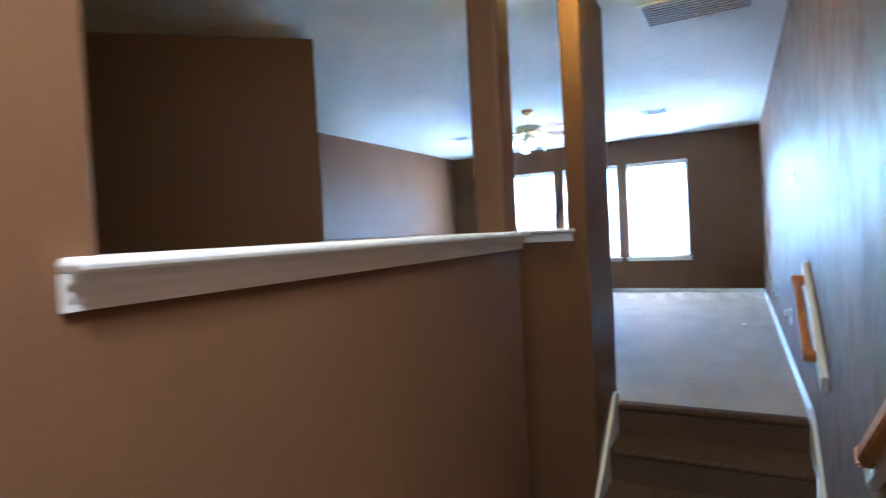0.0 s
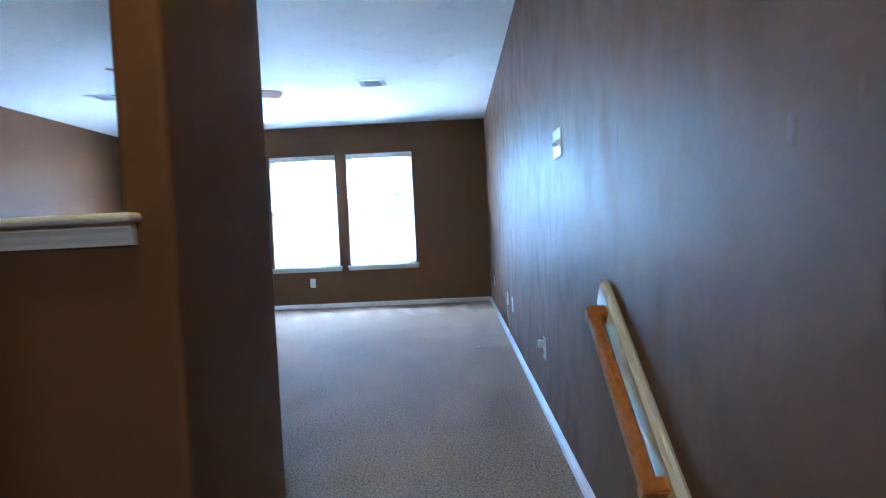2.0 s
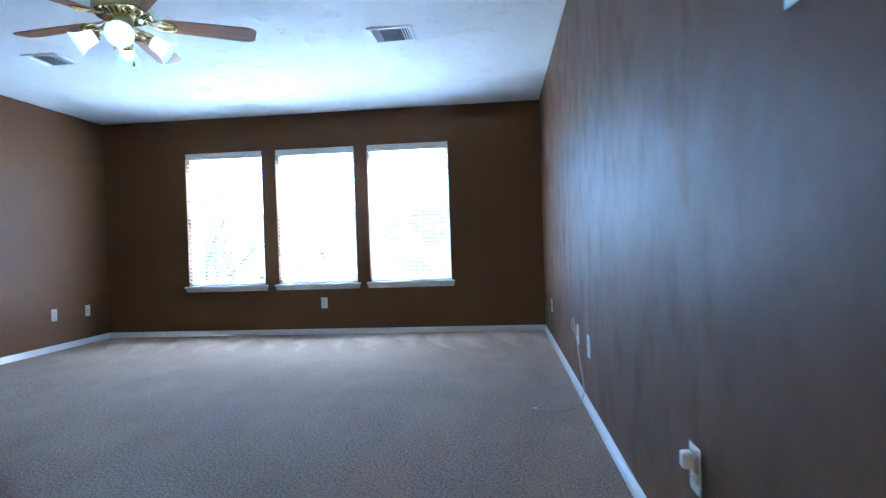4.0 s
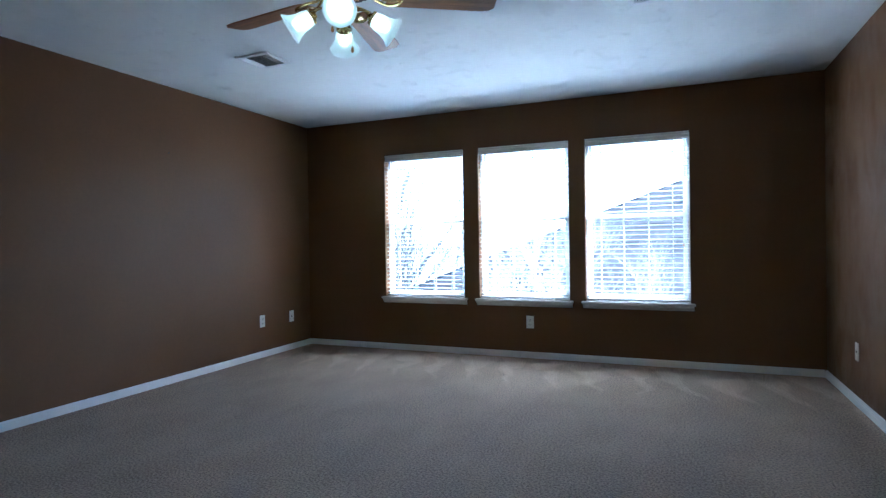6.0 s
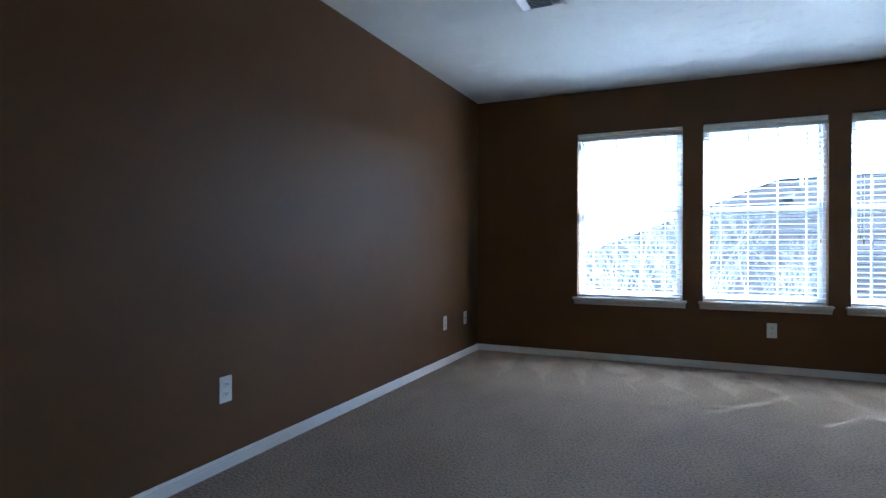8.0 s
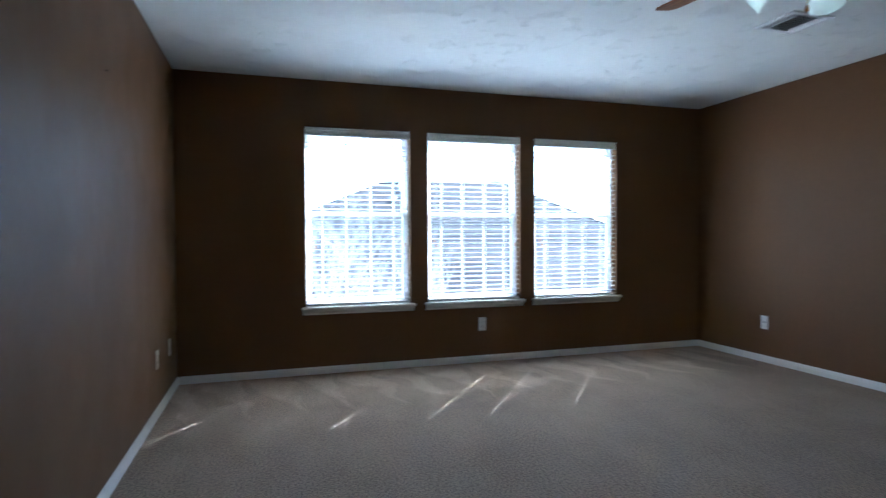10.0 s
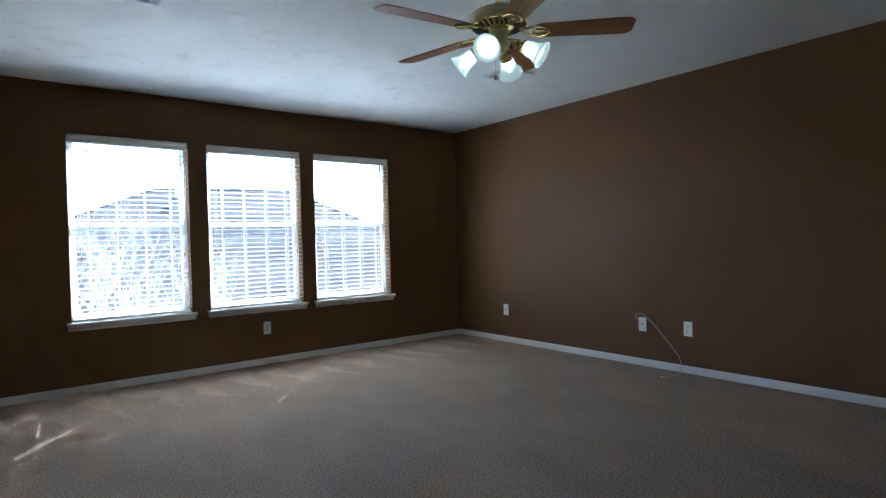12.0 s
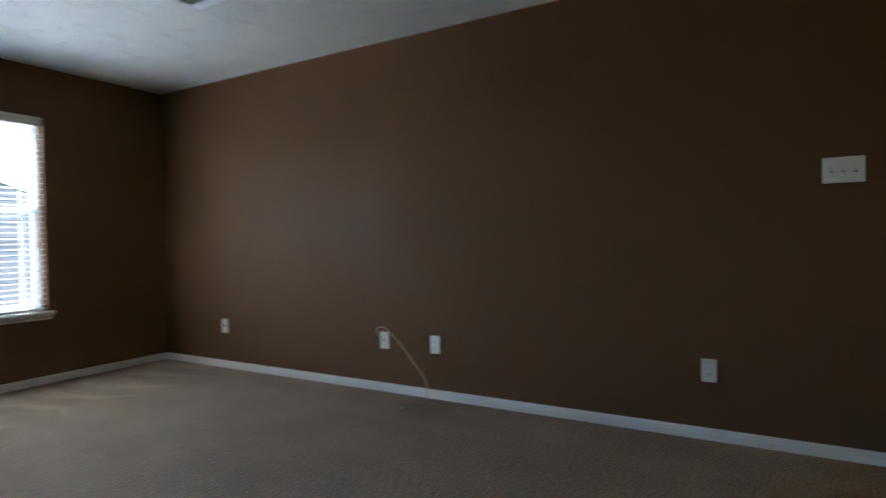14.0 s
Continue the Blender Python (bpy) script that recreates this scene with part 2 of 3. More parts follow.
# ---- the plan ----
XW, XE = -0.034, 4.905                    # west and east wall
WIN = [(0.946, 1.840), (1.997, 2.887), (3.033, 3.921)]
Z0, Z1 = 0.562, 2.057                     # window opening
BACK = -11.2
NOSE_UP, NOSE_DOWN = -5.845, -8.07         # the top nosings of the two short flights
RISE, TREAD = 0.18, 0.275
LAND = -3 * RISE
XP0, XP1 = 3.762, 3.872                   # the pier and the stair's west side
XS0, XS1 = 3.735, 3.852                   # the wall beside the stairs
YW = -6.355                               # face of the guard wall over the lower flight
CAP = 1.087
PIER_N = -5.735                           # north end of the full-height pier
POST = (-7.49, -7.355)                    # south and north face of the post
HALL_END = -8.912                         # where the full-height hall wall stops
DG = ((2.10, -6.37), (1.05, -7.29))       # the two ends of the slanting wall


def quad_wall(a, b, z0, z1, thick, mat, name, label):
    """A wall whose seen face runs from a to b; its body lies to the right of that line."""
    d = Vector((b[0] - a[0], b[1] - a[1])).normalized()
    n = Vector((d.y, -d.x)) * thick
    return setting(name, prism([(a[0], a[1]), (b[0], b[1]), (b[0] + n.x, b[1] + n.y), (a[0] + n.x, a[1] + n.y)], z1 - z0, "z", z0), mat, label, "wall")


# window wall, with three openings right through
bm = bmesh.new()
edges = [XW - 0.15] + [v for w in WIN for v in w] + [XE + 0.15]
add_box(bm, edges[0], edges[-1], 0, 0.15, -0.3, Z0)
add_box(bm, edges[0], edges[-1], 0, 0.15, Z1, H + 0.2)
for k in range(0, len(edges), 2):
    add_box(bm, edges[k], edges[k + 1], 0, 0.15, Z0, Z1)
setting("wall_north", bm, WALL, "brown painted wall with three window openings", "wall")
quad_wall((XW, -8.1), (XW, 0), -0.3, H + 0.2, -0.15, WALL, "wall_west", "brown painted plaster wall with satin sheen")
quad_wall((XE, 0), (XE, BACK), -3.2, H + 0.2, -0.15, SCUFFED, "wall_east", "brown painted wall, smudged, with bluish window glare")
setting("roof_eave", box(XW - 0.6, XE + 0.6, 0.152, 0.54, 2.46, 2.62, 0.01), TRIM, "white painted roof eave over the windows", "roof")
# closing walls
quad_wall((DG[1][0], -8.1), (-0.6, -8.1), -0.3, H + 0.2, -0.15, WALL, "wall_back", "plain brown painted wall")
quad_wall(DG[0], DG[1], -3.2, H + 0.2, 0.12, WALL, "wall_diagonal", "brown painted wall set at an angle beside the stairs")
quad_wall(DG[1], (DG[1][0], BACK), -3.2, H + 0.2, 0.12, WALL, "wall_side", "plain brown painted wall")
quad_wall((0.9, BACK), (5.3, BACK), -3.2, H + 0.2, 0.12, WALL, "wall_south", "plain brown painted wall")

# ceiling and floors
setting("ceiling", box(-0.6, 5.4, BACK - 0.1, 0.15, H, H + 0.15), CEIL, "white ceiling with a stippled knockdown texture", "ceiling")
bm = prism([(XW, 0), (XE, 0), (XE, NOSE_UP + 0.02), (XP1, NOSE_UP + 0.02), (XP1 - 0.03, NOSE_UP), (XP1 - 0.03, YW + 0.10), (DG[0][0], YW + 0.10), DG[0], DG[1], (DG[1][0], -8.1), (XW, -8.1)], -0.25, "z", 0.0)
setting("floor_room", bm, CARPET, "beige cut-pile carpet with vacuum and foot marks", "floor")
setting("floor_hall", box(XS0 + 0.05, XE, BACK, NOSE_DOWN - 0.02, -0.25, 0), CARPET, "beige carpet of the hall", "floor")
setting("floor_landing", box(XS1, XE, NOSE_DOWN + 2 * TREAD - 0.02, NOSE_UP - 2 * TREAD + 0.02, LAND - 0.2, LAND), SHADED_STAIR, "carpeted stair landing, coloured darker for the shade", "floor")
setting("floor_below", box(0.9, 5.3, BACK, -6.0, -3.2, -3.0), CARPET, "carpeted floor of the storey below", "floor")


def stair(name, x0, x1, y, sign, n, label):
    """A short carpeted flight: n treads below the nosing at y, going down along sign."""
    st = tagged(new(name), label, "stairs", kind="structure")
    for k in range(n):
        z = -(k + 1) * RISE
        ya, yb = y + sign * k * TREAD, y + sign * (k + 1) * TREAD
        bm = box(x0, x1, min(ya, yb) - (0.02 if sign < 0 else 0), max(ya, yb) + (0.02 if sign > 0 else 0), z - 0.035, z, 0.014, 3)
        part("tread", bm, SHADED_STAIR, st)
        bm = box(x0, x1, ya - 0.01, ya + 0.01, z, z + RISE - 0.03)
        part("riser", bm, SHADED_STAIR, st)
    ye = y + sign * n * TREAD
    part("riser", box(x0, x1, ye - 0.01, ye + 0.01, -(n + 1) * RISE, -n * RISE - 0.03), SHADED_STAIR, st)
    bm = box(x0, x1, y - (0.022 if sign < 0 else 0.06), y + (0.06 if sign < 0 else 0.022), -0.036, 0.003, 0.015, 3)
    part("nosing", bm, SHADED_STAIR, st)
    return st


stair("stairs_up", XP1 + 0.02, XE - 0.02, NOSE_UP, -1, 2, "three carpeted steps between landing and room, coloured darker for the shade")
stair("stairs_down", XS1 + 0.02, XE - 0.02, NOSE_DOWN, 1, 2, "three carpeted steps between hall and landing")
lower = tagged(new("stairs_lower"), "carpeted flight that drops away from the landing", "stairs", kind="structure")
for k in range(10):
    part("tread", box(XS1 - 0.27 * (k + 1), XS1 - 0.27 * k + 0.02, POST[1] - 0.02, YW, LAND - (k + 1) * RISE - 0.2, LAND - (k + 1) * RISE, 0.012), SHADED_STAIR, lower)

# walls and guard walls round the stairs
def rounded(x0, x1, y0, y1, r, corners="abcd"):
    """A wall's outline in plan; the corners named (a: x0 y0, then anticlockwise) are rounded."""
    out = []
    for name, cx, cy, a0 in (("a", x0 + r, y0 + r, 180), ("b", x1 - r, y0 + r, 270), ("c", x1 - r, y1 - r, 0), ("d", x0 + r, y1 - r, 90)):
        if name in corners:
            out += [(cx + r * math.cos(radians(a0 + q * 22.5)), cy + r * math.sin(radians(a0 + q * 22.5))) for q in range(5)]
        else:
            out.append((x0 if name in "ad" else x1, y0 if name in "ab" else y1))
    return out


def wall_block(name, x0, x1, y0, y1, z0, z1, corners, label):
    return setting(name, prism(rounded(x0, x1, y0, y1, 0.016, corners), z1 - z0, "z", z0), WALL, label, "wall")


SEAT = CAP - 0.03
wall_block("wall_pier_low", XP0, XP1, YW, PIER_N, -3.2, SEAT, "bc", "brown wall end beside the steps")
wall_block("wall_pier", XP0, XP1, YW, PIER_N, SEAT, H, "abcd", "brown full-height wall end with rounded corners")
wall_block("wall_guard_1", DG[0][0], XP0, YW, YW + 0.12, -3.2, SEAT, "", "brown half wall over the lower flight")
wall_block("wall_guard_2", XS0, XS1, BACK, POST[1], -3.2, SEAT, "cd", "brown half wall along the hall")
wall_block("wall_post", XS0, XS1, POST[0], POST[1], SEAT, H, "abcd", "brown full-height post with rounded corners")
wall_block("wall_hall", XS0, XS1, BACK, HALL_END, SEAT, H, "cd", "brown hall wall")
wall_block("wall_guard_3", DG[1][0], XS0, POST[0], POST[1] - 0.02, -3.2, SEAT, "", "plain brown half wall")


def cap_rail(name, length, depth, label, over=0.045):
    """A half wall's painted cap along x: a rounded board over stepped moulding; its face looks to -y, its wall lies at y 0 to depth."""
    cap = tagged(new(name), label, "trim", kind="structure")
    part("cap_board", box(0, length, -over, depth + over, -0.020, 0, 0.009, 3), TRIM, cap)
    for side, y in ((-1, 0.0), (1, depth)):
        part("apron", prism([(y, -0.020), (y + side * 0.024, -0.020), (y + side * 0.022, -0.030), (y + side * 0.015, -0.040), (y + side * 0.013, -0.050),
                             (y + side * 0.010, -0.058), (y + side * 0.009, -0.067), (y, -0.067)], length - 0.012, "x", 0.0), TRIM, cap)
    return cap


cap_rail("trim_cap_1", 3.806 - DG[0][0], 0.12, "white painted cap moulding on the half wall").matrix_basis = pose(DG[0][0], YW, CAP)
cap_rail("trim_cap_2", POST[1] + 0.015 - (HALL_END - 0.055), XS1 - XS0, "white painted cap moulding on the half wall").matrix_basis = pose(XS1, HALL_END - 0.055, CAP + 0.003, 0, 0, 90)


# baseboards with a stepped top
def baseboard(name, a, b, parent_label="white painted baseboard with a moulded top"):
    d = Vector((b[0] - a[0], b[1] - a[1], 0))
    ang = math.degrees(math.atan2(d.y, d.x))
    bm = prism([(0, 0), (-0.014, 0), (-0.014, 0.036), (-0.011, 0.039), (-0.011, 0.048), (-0.007, 0.053), (-0.005, 0.060), (0, 0.060)], d.length, "x", 0.0)
    ob = setting(name, bm, TRIM, parent_label, "baseboard")
    ob.matrix_basis = pose(a[0], a[1], 0, 0, 0, ang)
    return ob


baseboard("baseboard_north", (XW + 0.014, 0), (XE - 0.014, 0))
baseboard("baseboard_west", (XW, -8.1), (XW, 0))
baseboard("baseboard_east", (XE, 0), (XE, NOSE_UP + 0.01))
baseboard("baseboard_hall_east", (XE, NOSE_DOWN - 0.02), (XE, BACK))


# sloping skirt boards beside the short flights
def skirt(name, x, y, sign, thick):
    run = 2 * TREAD + 0.05
    drop = run * RISE / TREAD
    y2 = y + sign * run
    o = [(y - sign * 0.03, 0.062), (y + sign * 0.03, 0.062), (y2, 0.062 - drop), (y2, LAND), (y - sign * 0.03, LAND)]
    ob = setting(name, prism(o, thick, "x", x), TRIM, "white painted skirt board beside the steps", "trim")
    return ob


skirt("trim_skirt_1", XP1, NOSE_UP, -1, 0.02)
skirt("trim_skirt_2", XE - 0.018, NOSE_UP, -1, 0.03)
skirt("trim_skirt_3", XS1, NOSE_DOWN, 1, 0.02)
skirt("trim_skirt_4", XE - 0.022, NOSE_DOWN, 1, 0.04)


# ---- windows ----
GLASS = bpy.data.materials.new("window glass")
GLASS.use_nodes = True
gb = GLASS.node_tree.nodes["Principled BSDF"]
gb.inputs["Transmission Weight"].default_value, gb.inputs["Roughness"].default_value, gb.inputs["IOR"].default_value = 1.0, 0.0, 1.02

def window_unit(k, x0, x1):
    w = tagged(new("window_%d" % k), "white vinyl single-hung window in a brown wall", "window", kind="structure")
    w.matrix_basis = pose((x0 + x1) / 2, 0, 0)
    h = (x1 - x0) / 2
    ym, zm = 0.115, 1.325
    for name, b in (("window_frame", (-h, -h + 0.024, 0.085, 0.148, Z0, Z1)), ("window_frame", (h - 0.024, h, 0.085, 0.148, Z0, Z1)),
                    ("window_frame", (-h + 0.03, h - 0.03, 0.085, 0.148, Z1 - 0.03, Z1)), ("window_frame", (-h + 0.03, h - 0.03, 0.085, 0.148, Z0, Z0 + 0.03))):
        part(name, box(*b, 0.003), VINYL, w)
    for name, za, zb, y in (("upper_sash", zm - 0.005, Z1 - 0.03, 0.125), ("lower_sash", Z0 + 0.03, zm + 0.03, 0.100)):
        bm = bmesh.new()
        r = 0.028
        add_box(bm, -h + 0.025, -h + 0.025 + r, y - 0.012, y + 0.012, za, zb, 0.003)
        add_box(bm, h - 0.025 - r, h - 0.025, y - 0.012, y + 0.012, za, zb, 0.003)
        add_box(bm, -h + 0.025 + r, h - 0.025 - r, y - 0.012, y + 0.012, za, za + r, 0.003)
        add_box(bm, -h + 0.025 + r, h - 0.025 - r, y - 0.012, y + 0.012, zb - r, zb, 0.003)
        sash = part(name, bm, VINYL, w)
        pane = part("pane", box(-h + 0.024 + r, h - 0.024 - r, y - 0.002, y + 0.002, za + r - 0.002, zb - r + 0.002), GLASS, sash, "clear window glass")
        pane.visible_shadow = False
    # stool and moulded apron
    part("window_sill", box(-h - 0.035, h + 0.035, -0.05, 0.002, Z0 - 0.022, Z0, 0.007, 3), TRIM, w, "white painted sill board")
    part("inner_sill", box(-h, h, 0.002, 0.085, Z0 - 0.02, Z0 + 0.001), TRIM, w)
    part("apron", prism([(0, Z0 - 0.022), (-0.036, Z0 - 0.022), (-0.033, Z0 - 0.034), (-0.020, Z0 - 0.046), (-0.012, Z0 - 0.053), (-0.010, Z0 - 0.066), (0, Z0 - 0.066)],
                        2 * h + 0.05, "x", -h - 0.025), TRIM, w)
    return w


# blind slat with two slots for the cords
SLAT_PITCH, SLAT_DEEP = 0.0425, 0.050
def slat_mesh(half):
    bm = bmesh.new()
    xs = [-half, -0.3115, -0.2985, 0.2985, 0.3115, half]
    ys = [-SLAT_DEEP / 2, -0.014, -0.0066, 0.0066, 0.014, SLAT_DEEP / 2]
    crown = [0.0, 0.0022, 0.003, 0.003, 0.0022, 0.0]
    both = []
    for dz, flip in ((0.0, False), (-0.0030, True)):
        grid = [[bm.verts.new((x, y, c + dz)) for y, c in zip(ys, crown)] for x in xs]
        for i in range(5):
            for j in range(5):
                if i in (1, 3) and j == 2:
                    continue
                q = (grid[i][j], grid[i + 1][j], grid[i + 1][j + 1], grid[i][j + 1])
                bm.faces.new(q if not flip else q[::-1])
        both.append(grid)
    up, dn = both
    for i in range(5):
        bm.faces.new((up[i][0], dn[i][0], dn[i + 1][0], up[i + 1][0]))
        bm.faces.new((up[i][5], up[i + 1][5], dn[i + 1][5], dn[i][5]))
        bm.faces.new((up[0][i], up[0][i + 1], dn[0][i + 1], dn[0][i]))
        bm.faces.new((up[5][i], dn[5][i], dn[5][i + 1], up[5][i + 1]))
    return bm


def blind(x0, x1):
    cx, h = (x0 + x1) / 2, (x1 - x0) / 2 - 0.006
    b = thing("window_blind", "white two-inch horizontal blind, lowered with open slats", "blind", (cx, 0.042, Z0), group="blinds in the three windows")
    top = Z1 - Z0
    part("valance", prism([(-0.040, top - 0.004), (-0.043, top - 0.008), (-0.043, top - 0.018), (-0.036, top - 0.022), (-0.036, top - 0.026), (-0.040, top - 0.030), (-0.040, top - 0.044),
                           (-0.034, top - 0.047), (-0.034, top - 0.051), (-0.042, top - 0.055), (-0.042, top - 0.066), (-0.038, top - 0.070), (-0.026, top - 0.070), (-0.026, top - 0.004)],
                          2 * h, "x", -h), SLAT, b)
    part("headrail", box(-h, h, -0.024, 0.026, top - 0.045, top - 0.003, 0.003), SLAT, b)
    me = mesh_of(slat_mesh(h), "slat", SLAT)
    n = int((top - 0.095) / SLAT_PITCH)
    for k in range(n):
        s = part("slat", me, SLAT, b)
        s.location = (0, 0, 0.050 + k * SLAT_PITCH)
        s.rotation_euler = (radians(random.uniform(-1.6, 1.6)), radians(random.uniform(-0.12, 0.12)), 0)
    part("bottom_rail", box(-h, h, -0.025, 0.025, 0.006, 0.024, 0.006, 3), SLAT, b)
    for x in (-0.305, -0.105, 0.105, 0.305):
        for y in (-0.0275, 0.0275):
            part("ladder_cord", box(x - 0.003, x + 0.003, y - 0.0006, y + 0.0008, 0.02, top - 0.045), CORD, b)
    for x, z in ((-h + 0.055, 0.545), (-h + 0.075, 0.505), (h - 0.045, 0.515)):
        c = part("pull_cord", tube([(x, -0.034, top - 0.05), (x + 0.002, -0.034, z + 0.3), (x, -0.034, z)], 0.0012, 6), CORD, b)
        part("tassel", lathe([(0.001, 0.012), (0.004, 0.010), (0.0065, -0.016), (0.005, -0.022), (0.0005, -0.023)], 10), WOOD, c, "small brown wooden cord tassel").location = (x, -0.034, z)
    return b


for k, (a, b) in enumerate(WIN):
    window_unit(k + 1, a, b)
    blind(a, b)


# ---- handrails on the east wall ----
def handrail(y_top, z_top, y_low, z_low, off, label):
    """An oak rail with mitred returns, on a sloping backing board."""
    x_w = XE
    r = thing("handrail", label, "handrail", (x_w, y_low, 0), group="handrails by the short flights")
    d = Vector((0, y_top - y_low, z_top - z_low)).normalized()
    up = Vector((0, -d.z, d.y)) * (1 if d.y > 0 else -1)
    lo, hi = Vector((0, 0, z_low)), Vector((0, y_top - y_low, z_top))
    def bar(a, b, wide, high, x):
        bm = bmesh.new()
        dd = (b - a).normalized()
        u = up
        o = [(-wide / 2, -high / 2 + 0.012), (-wide / 2 + 0.006, -high / 2), (wide / 2 - 0.006, -high / 2), (wide / 2, -high / 2 + 0.012), (wide / 2, high / 2 - 0.010),
             (wide / 2 - 0.010, high / 2), (-wide / 2 + 0.010, high / 2), (-wide / 2, high / 2 - 0.010)]
        va = [bm.verts.new(a + Vector((x + p, 0, 0)) + q * u) for p, q in o]
        vb = [bm.verts.new(b + Vector((x + p, 0, 0)) + q * u) for p, q in o]
        bm.faces.new(va), bm.faces.new(vb)
        for k in range(8):
            bm.faces.new((va[k], va[(k + 1) % 8], vb[(k + 1) % 8], vb[k]))
        return bm
    part("rail", bar(lo, hi, 0.036, 0.046, -off), WOOD, r, "honey oak grip rail")
    for e, s in ((lo, 1), (hi, -1)):
        bm = bmesh.new()
        a = [e + s * q * d + w * up for q, w in ((-0.002, -0.0248), (0.036, -0.0248), (0.036, 0.0248), (-0.002, 0.0248))]
        va = [bm.verts.new(p + Vector((-off - 0.0202, 0, 0))) for p in a]
        vb = [bm.verts.new(p + Vector((-0.029, 0, 0))) for p in a]
        bm.faces.new(va), bm.faces.new(vb)
        for k in range(4):
            bm.faces.new((va[k], va[(k + 1) % 4], vb[(k + 1) % 4], vb[k]))
        bmesh.ops.bevel(bm, geom=list(bm.edges), offset=0.005, segments=2, affect="EDGES")
        part("rail_return", bm, WOOD, r)
    part("backing_board", bar(lo - 0.15 * d, hi + 0.075 * d, 0.030, 0.098, -0.015), TRIM, r, "white painted backing board")
    return r


handrail(-5.90, 0.765, -6.36, 0.445, 0.065, "honey oak handrail on a white backing board")
handrail(-8.03, 0.772, -7.53, 0.438, 0.050, "honey oak handrail on a white backing board")


# ---- wall plates ----
def plate(kind, label, at, rz, gangs=1, group=""):
    """A wall plate whose face looks to -y before it is turned by rz."""
    p = thing(kind, label, "switch" if "switch" in kind else "outlet", at, rz, group)
    w = 0.0365 + 0.023 * (gangs - 1) if gangs > 1 else 0.0365
    part("cover_plate", box(-w, w, -0.006, 0.0, -0.060, 0.060, 0.004, 2), PLASTIC, p)
    if kind == "wall_outlet":
        for z in (0.021, -0.021):
            f = part("socket_face", box(-0.017, 0.017, -0.009, -0.004, z - 0.014, z + 0.014, 0.004, 2), PLASTIC, p)
            for x in (-0.0065, 0.0065):
                part("slot", box(x - 0.0014, x + 0.0014, -0.0096, -0.0085, z - 0.003, z + 0.007), DARK, f)
            part("slot", box(-0.0022, 0.0022, -0.0096, -0.0085, z - 0.010, z - 0.006), DARK, f)
        part("screw", box(-0.003, 0.003, -0.0072, -0.005, -0.003, 0.003, 0.001), METAL, p)
    elif kind == "light_switch":
        for g in range(gangs):
            x = (g - (gangs - 1) / 2) * 0.046
            part("toggle_slot", box(x - 0.005, x + 0.005, -0.0068, -0.004, -0.012, 0.012), DARK, p)
            part("toggle", prism([(-0.004, -0.010), (-0.017, 0.004), (-0.016, 0.011), (-0.004, 0.008)], 0.008, "x", x - 0.004), PLASTIC, p)
            for z in (-0.03, 0.03):
                part("screw", box(x - 0.003, x + 0.003, -0.0072, -0.005, z - 0.003, z + 0.003, 0.001), METAL, p)
    elif kind == "phone_jack":
        part("jack", box(-0.009, 0.009, -0.0072, -0.004, -0.006, 0.008, 0.001), DARK, p)
    return p


plate("wall_outlet", "white duplex outlet under the middle window", (2.505, 0, 0.345), 0, group="outlets")
plate("phone_jack", "white wall plate with a small jack", (XW, -0.341, 0.355), 90, group="outlets")
plate("wall_outlet", "white duplex outlet on the brown side wall", (XW, -0.801, 0.361), 90, group="outlets")
plate("wall_outlet", "white duplex outlet above the baseboard", (XW, -3.279, 0.366), 90, group="outlets")
for y, z, kind, label in ((-0.815, 0.356, "phone_jack", "white wall plate with a small jack"), (-2.497, 0.361, "phone_jack", "white cable plate with a loose cable"),
                          (-2.910, 0.362, "wall_outlet", "white duplex outlet beside the cable plate"), (-4.563, 0.361, "wall_outlet", "white duplex outlet with a plug-in device")):
    plate(kind, label, (XE, y, z), -90, group="outlets")
plate("light_switch", "white three-gang light switch plate", (XE, -5.135, 1.352), -90, gangs=3)
plug = thing("night_light", "small white plug-in device in the outlet", "plug", (XE - 0.009, -4.563, 0.370))
part("body", box(-0.028, 0.0, -0.017, 0.017, -0.006, 0.036, 0.007, 3), PLASTIC, plug)

# nails and lumps left in the paint
nail = thing("wall_nail", "small dark nail sticking out of the brown wall", "nail", (XW, -1.89, 1.889))
part("shank", tube([(-0.01, 0, 0), (0.012, 0, 0.002)], 0.0022, 8), DARK, nail)
part("head", tube([(0.012, 0, 0.002), (0.0145, 0, 0.0022)], 0.0048, 10), DARK, nail)
for y, z, a, b in ((-5.98, 1.26, 0.013, 0.042), (-6.94, 1.248, 0.012, 0.026), (-6.89, 1.158, 0.007, 0.014), (-6.76, 1.135, 0.010, 0.024), (-6.74, 1.41, 0.006, 0.012), (-5.405, 1.492, 0.004, 0.012)):
    bm = bmesh.new()
    bmesh.ops.create_uvsphere(bm, u_segments=14, v_segments=8, radius=1.0)
    bmesh.ops.scale(bm, vec=(0.0010, a, b), verts=bm.verts)
    lump = setting("wall_lump", bm, SCUFFED, "small lump of filler under the brown paint", "wall", True)
    lump.matrix_basis = pose(XE - 0.0005, y, z)

